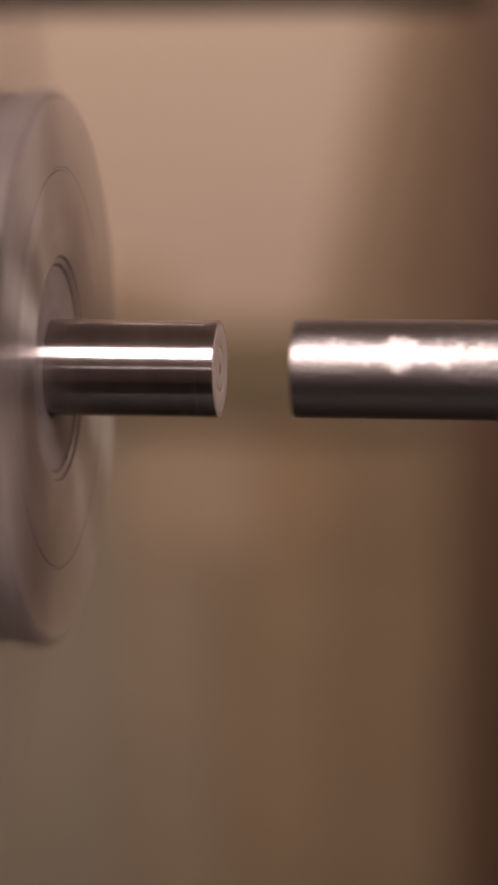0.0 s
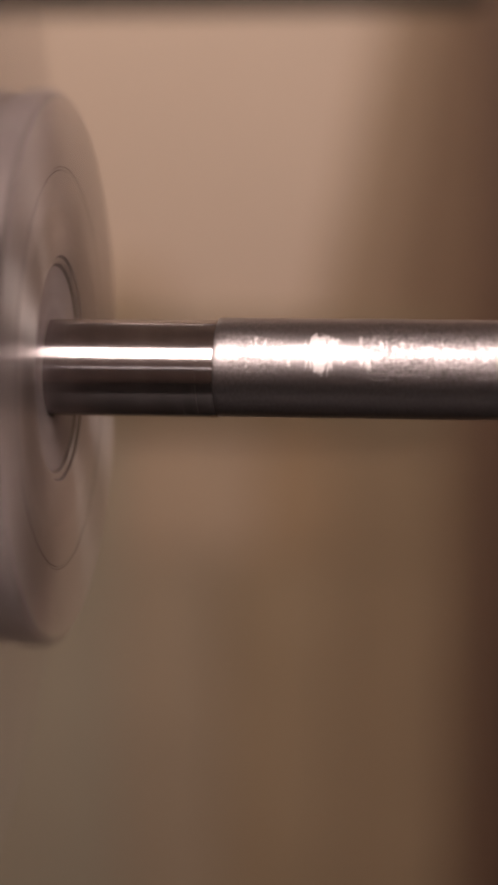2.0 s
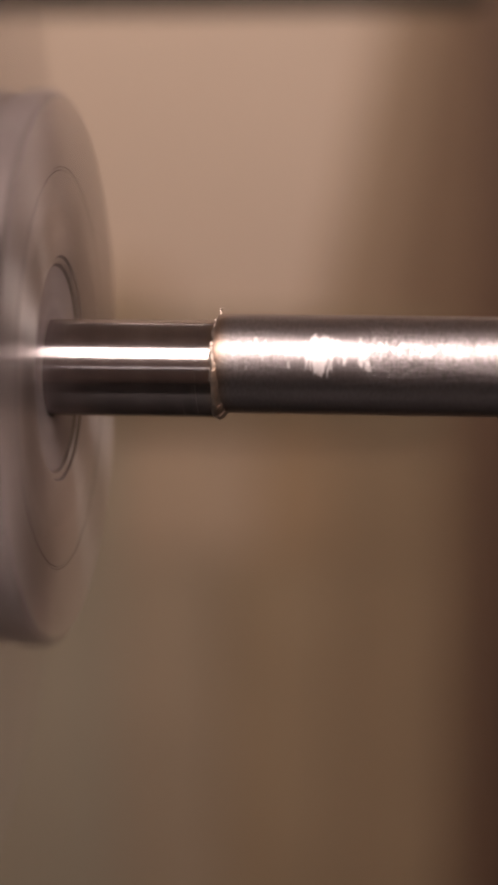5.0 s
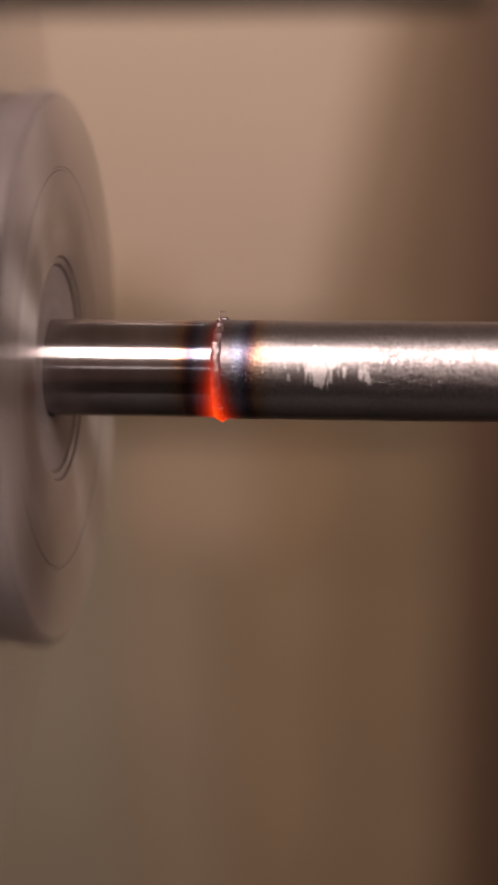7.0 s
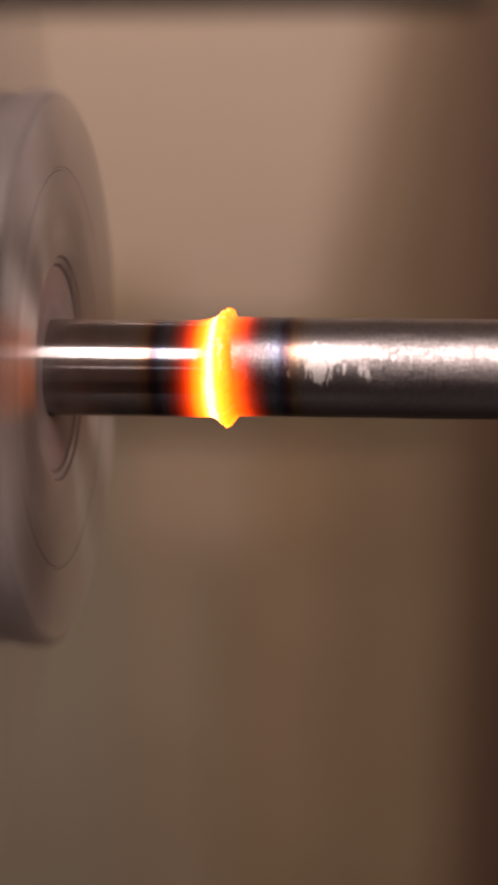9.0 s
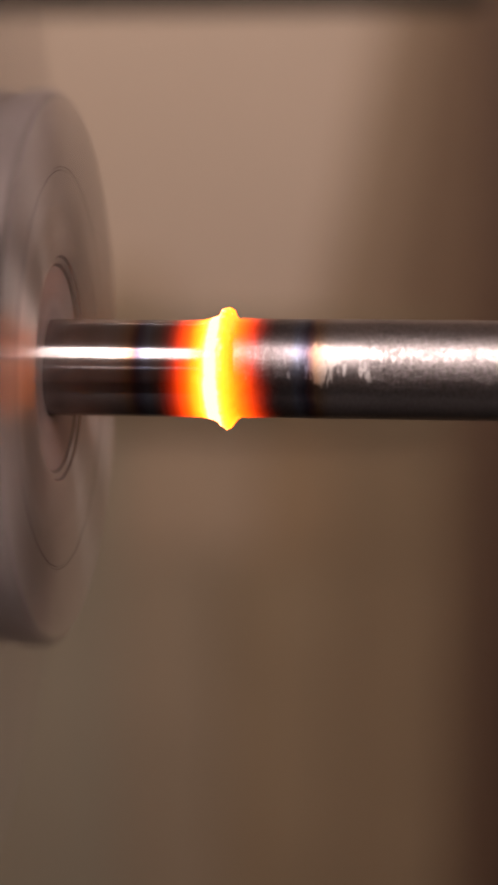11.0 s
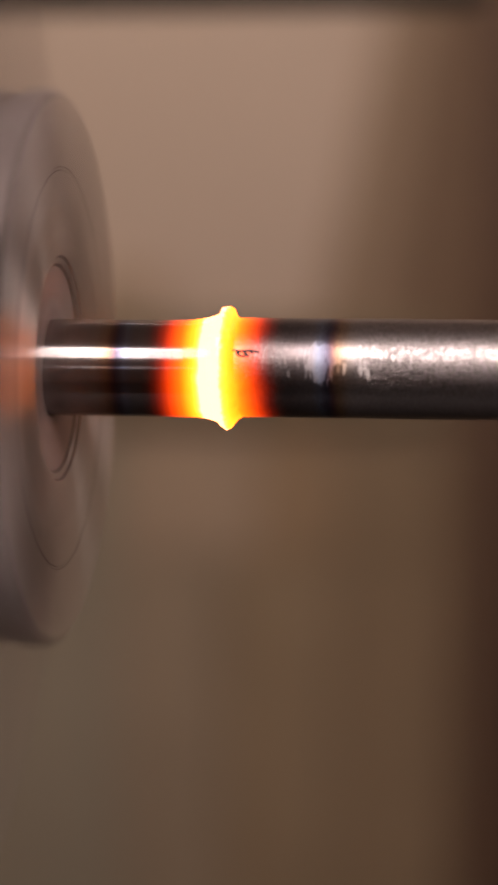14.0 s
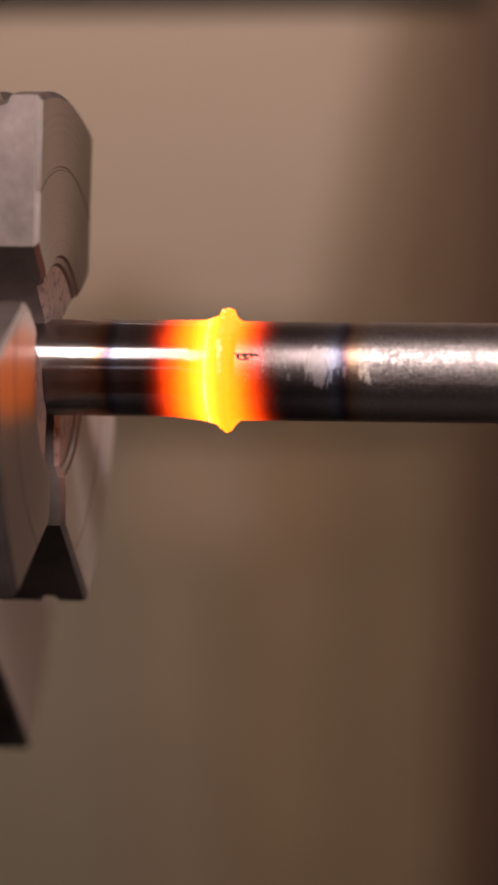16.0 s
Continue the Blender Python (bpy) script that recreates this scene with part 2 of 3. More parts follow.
def turned_bm(profile, n=96):
    """A solid of revolution about x from (x, radius) rows in millimetres."""
    bm = bmesh.new()
    rings = []
    for x, r in profile:
        if r < 1e-6:
            rings.append([bm.verts.new((x * MM, 0, 0))])
        else:
            rings.append([bm.verts.new((x * MM, r * MM * math.cos(2 * math.pi * i / n), r * MM * math.sin(2 * math.pi * i / n))) for i in range(n)])
    for a, b in zip(rings, rings[1:]):
        for i in range(n):
            j = (i + 1) % n
            q = [a[i % len(a)], a[j % len(a)], b[j % len(b)], b[i % len(b)]]
            q = list(dict.fromkeys(q))
            if len(q) > 2:
                bm.faces.new(q)
    bmesh.ops.recalc_face_normals(bm, faces=bm.faces)
    return bm


# ---- the place ----
def structure(name, lo, hi, mat, label, bevel=0.0):
    return tagged(part(name, box_bm(lo, hi, bevel), mat), label, name.split("_")[0], kind="structure")


structure("floor", (-1.6, -1.7, -0.1), (1.4, 1.6, 0.0), CONCRETE, "dark oily concrete workshop floor")
structure("ceiling", (-1.6, -1.7, 2.7), (1.4, 1.6, 2.8), WHITE, "plain white workshop ceiling")
structure("wall_north", (-1.6, 1.5, 0.0), (1.4, 1.6, 2.7), BEIGE, "beige painted back wall, far out of focus")
structure("wall_south", (-1.6, -1.8, 0.0), (1.4, -1.7, 2.7), WALL, "plain dim workshop wall")
structure("wall_west", (-1.7, -1.7, 0.0), (-1.6, 1.6, 2.7), WALL, "plain dim workshop wall")
structure("wall_east", (1.4, -1.7, 0.0), (1.5, 1.6, 2.7), WALL, "plain dim workshop wall")
# White backing of the added line light, out of view.
structure("wall_trim", (-1.25, -1.699, AX + 0.02), (1.25, -1.675, AX + 0.105), WHITE, "white backing of the added line light")
PX = 1 / 2535.0


def back_x(px):
    return -0.231 + (px - 441) * PX


def back_z(py):
    return AX - 0.085 + (784 - py) * PX


def fitting(name, x0, x1, y0, y1, depth, mat, label, category, bevel=0.004):
    """A flat fitting on the back wall, over a stretch of it."""
    tagged(part(name, box_bm((back_x(x0) + 0.001, 1.499 - depth, max(0.0, back_z(y1))), (back_x(x1) - 0.001, 1.4995, back_z(y0)), bevel), mat), label, category, kind="structure")


def slanted_bm(top, foot, right, depth):
    """A flat shape on the back wall whose near edge leans from a top to a foot."""
    bm = bmesh.new()
    outline = [top, foot, (right, foot[1]), (right, top[1])]
    front, back = ([bm.verts.new((back_x(x), y, back_z(z))) for x, z in outline] for y in (1.499 - depth, 1.4995))
    bm.faces.new(front)
    bm.faces.new(back)
    for i in range(4):
        bm.faces.new((front[i], front[(i + 1) % 4], back[(i + 1) % 4], back[i]))
    bmesh.ops.recalc_face_normals(bm, faces=bm.faces)
    return bm


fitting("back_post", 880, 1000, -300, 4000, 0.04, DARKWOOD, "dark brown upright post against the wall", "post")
# Three flats that step the wall's tone darker towards the right.
fitting("brown_strip", 806, 879, -300, 4000, 0.012, BROWN, "brown upright strip on the back wall", "board")
tagged(part("slanted_tan", slanted_bm((780, -120), (672, 640), 805, 0.010), TAN), "tan flat with a slanted edge on the back wall", "board", kind="structure")
tagged(part("slanted_sand", slanted_bm((710, -120), (548, 640), 805, 0.006), SAND), "sand-coloured flat with a slanted edge on the back wall", "panel", kind="structure")
# Olive band across the wall behind the bars.
fitting("wall_band", -60, 805, 575, 735, 0.02, OLIVE, "olive brown band along the wall", "rail")
# Made-up flat for a soft darker patch on the wall.
fitting("wall_patch", 140, 285, 480, 574, 0.012, DUSTY, "dusty brown patch over the olive band", "bracket")
# One lower wall in stretches; its light falloff is painted as paler-over-darker tints.
fitting("lit_wall_left", 210, 465, 765, 985, 0.010, DUSTY, "dusty pinkish brown wall stretch, painted lighter for light falloff", "panel", 0.002)
fitting("lit_wall_mid", 466, 599, 765, 985, 0.010, WARM_LIT, "warm brown wall stretch, painted lighter for light falloff", "panel", 0.002)
fitting("russet_wall", 600, 805, 765, 985, 0.010, RUSSET, "russet brown stretch of the lower wall", "panel", 0.002)
fitting("dim_wall_left", 210, 399, 986, 4000, 0.008, DUSTY_DIM, "dull brown lower wall, painted darker for light falloff", "panel", 0.002)
fitting("dim_wall_mid", 400, 599, 986, 4000, 0.008, WARM_DIM, "brown lower wall, painted darker for light falloff", "panel", 0.002)
fitting("russet_panel", 600, 805, 986, 4000, 0.008, RUSSET, "russet brown lower wall, painted darker for light falloff", "panel", 0.002)
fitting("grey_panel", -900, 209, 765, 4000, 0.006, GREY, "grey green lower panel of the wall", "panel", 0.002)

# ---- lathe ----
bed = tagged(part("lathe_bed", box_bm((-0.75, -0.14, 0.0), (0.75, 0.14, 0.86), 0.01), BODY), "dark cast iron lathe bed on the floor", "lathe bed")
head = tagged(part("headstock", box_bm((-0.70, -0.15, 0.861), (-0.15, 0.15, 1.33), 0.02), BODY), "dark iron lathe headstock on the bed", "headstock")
# Unseen pale strip on a stand, added as a line mirrored in the bar.
tagged(part("reflected_strip_stand", box_bm((-0.75, -0.262, 0.0), (0.75, -0.25, 0.50), 0.002), BODY), "black stand of the unseen reflected strip", "tray", kind="structure")
tagged(part("reflected_strip", box_bm((-0.75, -0.270, 0.5005), (0.75, -0.238, 0.52), 0.002), WHITE), "pale painted strip added to reflect in the turned bar", "tray", kind="structure")
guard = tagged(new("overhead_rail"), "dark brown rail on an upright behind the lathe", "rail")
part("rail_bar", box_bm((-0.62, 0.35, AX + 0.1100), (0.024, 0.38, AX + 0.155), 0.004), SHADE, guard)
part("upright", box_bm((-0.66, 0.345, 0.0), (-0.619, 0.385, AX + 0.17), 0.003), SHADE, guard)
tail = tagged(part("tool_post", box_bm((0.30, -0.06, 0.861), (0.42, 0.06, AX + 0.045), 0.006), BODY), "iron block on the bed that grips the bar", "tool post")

# ---- chuck ----
XJ, R_JAW, HALF, R_SIDE, X_BACK, R_BASE = -34.0, 58.9, 25.2, 22.5, -60.5, 127.5


def reach(rad, half, shrink=0.0):
    """Half the angle that the jaw takes up on an arc of that radius: its wedge tip first, then its straight sides."""
    def fits(a):
        t, s = rad * math.sin(a), rad * math.cos(a)
        return t <= min(half, 5.0 + (s - 8.7) * (HALF - 5.0) / (R_SIDE - 8.7) - shrink * 1.9)

    lo = max(i for i in range(161) if fits(radians(0.5 * i))) * radians(0.5)
    hi = lo + radians(0.5)
    for _ in range(30):
        mid = (lo + hi) / 2
        lo, hi = (mid, hi) if fits(mid) else (lo, mid)
    return lo


def jaw_bm():
    bm = bmesh.new()
    rows = [(10.1, 1.9), (11, 1.6), (13, 1.5), (16, 1.6), (19, 1.5), (21.4, 1.5), (22.0, 1.0), (23.2, 0.75), (23.7, 0.25), (25.4, 0.1), (27.2, 0.0), (30, 0.0), (math.hypot(HALF - 0.9, R_SIDE), 0.0), (math.hypot(HALF, R_SIDE), 0.0), (37, 0.0), (41.5, 0.0),
            (41.7, 0.13), (42.2, 0.13), (42.4, 0.0), (48, 0.0), (54, 0.0), (57.6, 0.0)]
    K = 14

    def grid(rads, depth, half, shrink):
        out = []
        for r, d in zip(rads, depth):
            a = reach(r, half, shrink)
            row = []
            for k in range(K + 1):
                u = 2 * k / K - 1
                s = r + (1.8 * u * u - 1.3 if r > 55 else 0.0)
                row.append(bm.verts.new((d * MM, s * math.sin(a * u) * MM, s * math.cos(a * u) * MM)))
            out.append(row)
        return out

    def loop(g):
        return [v for v in g[0]] + [row[-1] for row in g[1:]] + g[-1][-2::-1] + [row[0] for row in g[-2:0:-1]]

    def skin(g):
        for a, b in zip(g, g[1:]):
            for k in range(K):
                bm.faces.new((a[k], a[k + 1], b[k + 1], b[k]))

    front = grid([r for r, _ in rows], [XJ - d for _, d in rows], HALF - 0.9, 0.9)
    skin(front)
    rads = [r for r, _ in rows][:-1] + [R_JAW]
    loops = [loop(front)]
    for dx, cut in ((1.0, 0.0), (6.5, 0.0), (7.3, 1.6), (8.6, 2.0), (9.9, 1.6), (10.7, 0.0)):
        rr = rads[:-1] + [R_JAW - cut]
        loops.append(loop(grid(rr, [XJ - dx - (d if dx < 2 and r < 26 else 0) for r, d in rows], HALF, 0.0)))
    back = grid(rads, [X_BACK] * len(rads), HALF, 0.0)
    skin(back)
    loops.append(loop(back))
    for a, b in zip(loops, loops[1:]):
        for i in range(len(a)):
            j = (i + 1) % len(a)
            bm.faces.new((a[i], a[j], b[j], b[i]))
    loose = [v for v in bm.verts if not v.link_faces]
    bmesh.ops.delete(bm, geom=loose, context="VERTS")
    bmesh.ops.recalc_face_normals(bm, faces=bm.faces)
    return bm


def base_bm():
    bm = bmesh.new()
    K = 8
    rings = []
    for x, g in ((X_BACK - 0.05, 1.0), (X_BACK - 1.0, 0.0), (X_BACK - 22, 0.0)):
        ring = []
        for r in (34.0 + g, R_BASE - g):
            a = math.asin((HALF - g) / r)
            ks = range(K + 1) if r < 60 else range(K, -1, -1)
            ring += [bm.verts.new((x * MM, r * math.sin(a * (2 * k / K - 1)) * MM, r * math.cos(a * (2 * k / K - 1)) * MM)) for k in ks]
        rings.append(ring)
    for a, b in zip(rings, rings[1:]):
        for i in range(len(a)):
            j = (i + 1) % len(a)
            bm.faces.new((a[i], a[j], b[j], b[i]))
    bm.faces.new(rings[0])
    bm.faces.new(rings[-1])
    bmesh.ops.recalc_face_normals(bm, faces=bm.faces)
    return bm


chuck = tagged(new("lathe_chuck"), "grey steel three-jaw lathe chuck gripping a turned bar", "lathe chuck")
chuck.location = at(0, 0, 0)
smooth(part("chuck_body", turned_bm([(-80, 0), (-80, 30), (-80, 128), (-82, 130), (-148, 130), (-150, 128), (-150, 0)]), BODY, chuck, "dark iron chuck body"))
first = smooth(part("jaw", jaw_bm(), JAW, chuck, "machined steel soft jaw with turned steps"), 25)
first.data.materials.append(FACED)
first.data.materials.append(EDGE)
first.data.materials.append(FROST)
for f in first.data.polygons:
    f.material_index = 3 if f.normal.x > 0.6 and f.center.yz.length < 0.0213 else 1 if f.normal.x > 0.9 else 2 if f.normal.x > 0.3 and abs(f.center.y) > 0.0242 and f.center.z > 0.0245 and f.center.yz.length < 0.0572 else 0
lower = smooth(part("base_jaw", base_bm(), JAW, first), 25)
lower.data.materials.append(FACED)
for f in lower.data.polygons:
    f.material_index = 1 if f.normal.x > 0.9 else 0
for k in (1, 2):
    j = new("jaw", first.data)
    j.parent, j.rotation_euler = chuck, (radians(-120 * k), 0, 0)
    j.location = Vector((0, math.sin(radians(120 * k)), math.cos(radians(120 * k)))) * 0.3 * k * MM    # each jaw bites a little differently
    tagged(j, first["label"])
    s = new("base_jaw", lower.data)
    s.parent = j

# ---- the two bars ----
def faced_end():
    """The sawn and faced end of a bar: faint turning rings over bare steel."""
    m, nt, b = material("faced_end_steel")
    rings = noise_of(nt, 1.0, 5.0, 0.6, (20, 900, 900))
    heated(nt, b, ramp(nt, rings, [(0.3, (0.56, 0.49, 0.48)), (0.7, (0.72, 0.64, 0.63))]), rings)
    b.inputs["Metallic"].default_value = 0.5
    b.inputs["Roughness"].default_value = 0.5
    return m


FACED_END = faced_end()
spun = tagged(new("turned_bar"), "bright turned steel bar held in the chuck jaws", "steel bar")
spun.location = at(0, 0, 0)
smooth(part("shank", turned_bm([(-78, 0), (-78, 10.2), (-30, 10.2), (-12, 10.2), (-3, 10.2), (-0.3, 10.2), (-0.08, 10.1), (-0.02, 9.8), (-0.05, 9.3), (-0.05, 0)], 160), TURNED, spun), 35)
smooth(part("end_face", turned_bm([(-0.6, 0.0), (-0.6, 9.2), (0.0, 9.2), (0.05, 9.0), (0.02, 5.0), (-0.15, 4.6), (0.02, 4.2), (0.03, 1.6), (-0.3, 0.9), (-0.5, 0.0)], 96), FACED_END, spun,
            "faced bar end with a ring mark"), 35)


def rough_bar_bm():
    """A rolled bar: a solid of revolution with faint dents round its skin."""
    xs = [0.0, 0.0, 0.0, 0.1, 0.35] + [0.7 + 0.8 * i for i in range(1, 84)] + [90, 140, 250, 380]
    rs = [0.0, 5.0, 9.9, 10.25, 10.38] + [10.38] * 87
    bm = turned_bm(list(zip(xs, rs)), 160)
    for v in bm.verts:
        r = math.hypot(v.co.y, v.co.z)
        if r > 0.0099:
            d = noise.noise(Vector((v.co.x * 110, v.co.y * 120, v.co.z * 120))) * 0.00005
            s = (r + d) / r
            v.co.y, v.co.z = v.co.y * s, v.co.z * s
    return bm


pushed = tagged(new("rolled_bar"), "rough scratched rolled steel bar pushed against the turned bar", "steel bar")
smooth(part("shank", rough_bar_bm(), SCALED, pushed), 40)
smooth(part("end_face", turned_bm([(0.6, 0.0), (0.6, 9.3), (-0.01, 9.3), (-0.04, 9.1), (-0.03, 0.0)], 96), FACED_END, pushed, "sawn bar end"), 35)


def flake_bm():
    """A curled, broken flake of mill scale, a few millimetres across, lying on the bar's skin."""
    bm = bmesh.new()
    rnd = random.Random(3)
    for x, r, turn in ((-0.7, 1.35, 2.7), (0.9, 0.8, 5.2), (1.7, 0.65, 4.6)):
        ring = []
        for k in range(13):
            a = turn * k / 12
            w = 0.14 + 0.10 * rnd.random()
            row = []
            for q in (r - w, r + w):
                u, v = (x + q * math.cos(a) * 1.3) * 1.5, q * math.sin(a) * 0.75 + 0.22 * x
                row += [bm.verts.new((u * MM, v * MM, h * MM)) for h in (-0.15, 0.05 + 0.10 * rnd.random())]
            ring.append(row)
        for a, b in zip(ring, ring[1:]):
            for i, j in ((0, 1), (1, 3), (3, 2), (2, 0)):
                bm.faces.new((a[i], a[j], b[j], b[i]))
        for end in (ring[0], ring[-1]):
            bm.faces.new([end[i] for i in (0, 1, 3, 2)])
    bmesh.ops.recalc_face_normals(bm, faces=bm.faces)
    return bm


flake = part("scale_flake", flake_bm(), BODY, pushed, "dark curled flake of mill scale")

# ---- weld flash ----
def flash_bm(a0, a1):
    """One piece of the ragged collar: a humped lip over an arc, thick enough to sink into the bars."""
    prof = [(-9.5, 9.9), (-7.2, 10.16), (-5.4, 10.32), (-3.8, 10.52), (-2.4, 10.75), (-1.2, 11.1), (-0.2, 11.5), (0.5, 12.1), (1.0, 12.65), (1.6, 12.9), (2.4, 12.7), (3.0, 11.9), (3.6, 11.1), (4.4, 10.6), (5.4, 9.6)]
    n = 14
    bm = bmesh.new()
    rows = []
    for i in range(n + 1):
        a = a0 + (a1 - a0) * i / n
        ragged = max(0.0, math.cos(a)) ** 4
        row = []
        for x, r in prof:
            lump = noise.noise(Vector((x * 0.7, 4.2 * math.cos(a), 4.2 * math.sin(a)))) * 0.35 + noise.noise(Vector((x * 1.2, 15 * math.cos(a), 15 * math.sin(a)))) * (0.08 + 0.36 * ragged) + noise.noise(Vector((x * 2.5, 48 * math.cos(a), 48 * math.sin(a)))) * (0.03 + 0.6 * ragged)
            r2 = r + (lump * 1.5 if r > 12.2 else lump * 0.2 if r > 11 else 0)
            x2 = x + noise.noise(Vector((9.0, 5 * math.cos(a), 5 * math.sin(a) + x * 0.3))) * 0.25
            row.append(bm.verts.new((x2 * MM, r2 * math.sin(a) * MM, r2 * math.cos(a) * MM)))
        row.append(bm.verts.new((1.0 * MM, 5.0 * math.sin(a) * MM, 5.0 * math.cos(a) * MM)))
        rows.append(row)
    for a, b in zip(rows, rows[1:]):
        for k in range(len(a)):
            l = (k + 1) % len(a)
            bm.faces.new((a[k], a[l], b[l], b[k]))
    bm.faces.new(rows[0])
    bm.faces.new(rows[-1])
    bmesh.ops.recalc_face_normals(bm, faces=bm.faces)
    return bm


def flash_steel():
    m, nt, b = material("flash_steel")
    lumps = noise_of(nt, 700.0, 4.0)
    heated(nt, b, ramp(nt, lumps, [(0.3, (0.24, 0.222, 0.218)), (0.7, (0.42, 0.385, 0.38))]), lumps)
    b.inputs["Metallic"].default_value = 0.9
    b.inputs["Roughness"].default_value = 0.42
    bump(nt, b, lumps, 0.12, 0.00015)
    return m


FLASH = flash_steel()


def curl_bm():
    """A thin curl of burr torn up at the joint."""
    bm = bmesh.new()
    path = [(0.3, -1.6), (0.2, 0.1), (0.05, 0.9), (-0.1, 1.5), (0.25, 1.8), (0.8, 1.85), (1.5, 1.65)]
    rows = []
    for k, (x, z) in enumerate(path):
        half, thick = 0.75 - 0.08 * k, 0.16 - 0.012 * k
        dx, dz = (thick, 0.0) if k < 4 else (0.0, thick)
        rows.append([bm.verts.new(((x + i * dx) * MM, j * half * MM, (z + i * dz) * MM)) for i, j in ((-1, -1), (1, -1), (1, 1), (-1, 1))])
    for a, b in zip(rows, rows[1:]):
        for i in range(4):
            bm.faces.new((a[i], a[(i + 1) % 4], b[(i + 1) % 4], b[i]))
    bm.faces.new(rows[0])
    bm.faces.new(rows[-1])
    bmesh.ops.recalc_face_normals(bm, faces=bm.faces)
    return bm


curl = part("burr_curl", curl_bm(), FLASH, pushed, "thin dark curl of burr at the joint")
N_FLASH = 18
flash = tagged(new("weld_flash"), "ragged collar of hot metal squeezed out round the joint", "weld flash")
flash.location = at(0, 0, 0)
pieces = []
for i in range(N_FLASH):
    a0, a1 = 2 * math.pi * (i - 0.03) / N_FLASH, 2 * math.pi * (i + 1.03) / N_FLASH
    lip = smooth(part("flash_piece", flash_bm(a0, a1), FLASH, flash), 50)
    lip.data.materials.append(TURNED)
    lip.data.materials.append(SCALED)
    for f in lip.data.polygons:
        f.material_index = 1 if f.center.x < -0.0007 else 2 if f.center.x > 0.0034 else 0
    pieces.append((lip, (a0 + a1) / 2))


# ---- sparks ----
def spark_material(name, colour, strength):
    m, nt, b = material(name)
    b.inputs["Base Color"].default_value = (0.1, 0.05, 0.02, 1)
    b.inputs["Roughness"].default_value = 0.6
    b.inputs["Emission Color"].default_value = (*colour, 1)
    b.inputs["Emission Strength"].default_value = strength
    return m


SPARK_WHITE = spark_material("white_hot_spark", (1.0, 0.40, 0.10), 42.0)
SPARK_GOLD = spark_material("golden_spark", (1.0, 0.42, 0.09), 3.5)


def streak_bm(half, r, sag, seed):
    """A thin tapered burning thread, slightly bowed, about its middle."""
    bm = bmesh.new()
    half = Vector(half)
    side = half.cross(Vector((0, 1, 0))).normalized()
    n, rings = 10, []
    for i in range(n + 1):
        u = 2 * i / n - 1
        c = half * u + side * sag * (1 - u * u)
        rad = r * (0.12 + 0.88 * (1 - abs(u) ** (1.6 if r < 0.0006 else 5))) * (1 + 0.25 * noise.noise(Vector((u * 4, seed, 0))))
        rings.append([bm.verts.new(c + side * rad * math.cos(k * math.pi / 3) + Vector((0, 1, 0)) * rad * math.sin(k * math.pi / 3)) for k in range(6)])
    for a, b in zip(rings, rings[1:]):
        for k in range(6):
            bm.faces.new((a[k], a[(k + 1) % 6], b[(k + 1) % 6], b[k]))
    bm.faces.new(rings[0][::-1])
    bm.faces.new(rings[-1])
    bmesh.ops.recalc_face_normals(bm, faces=bm.faces)
    return bm


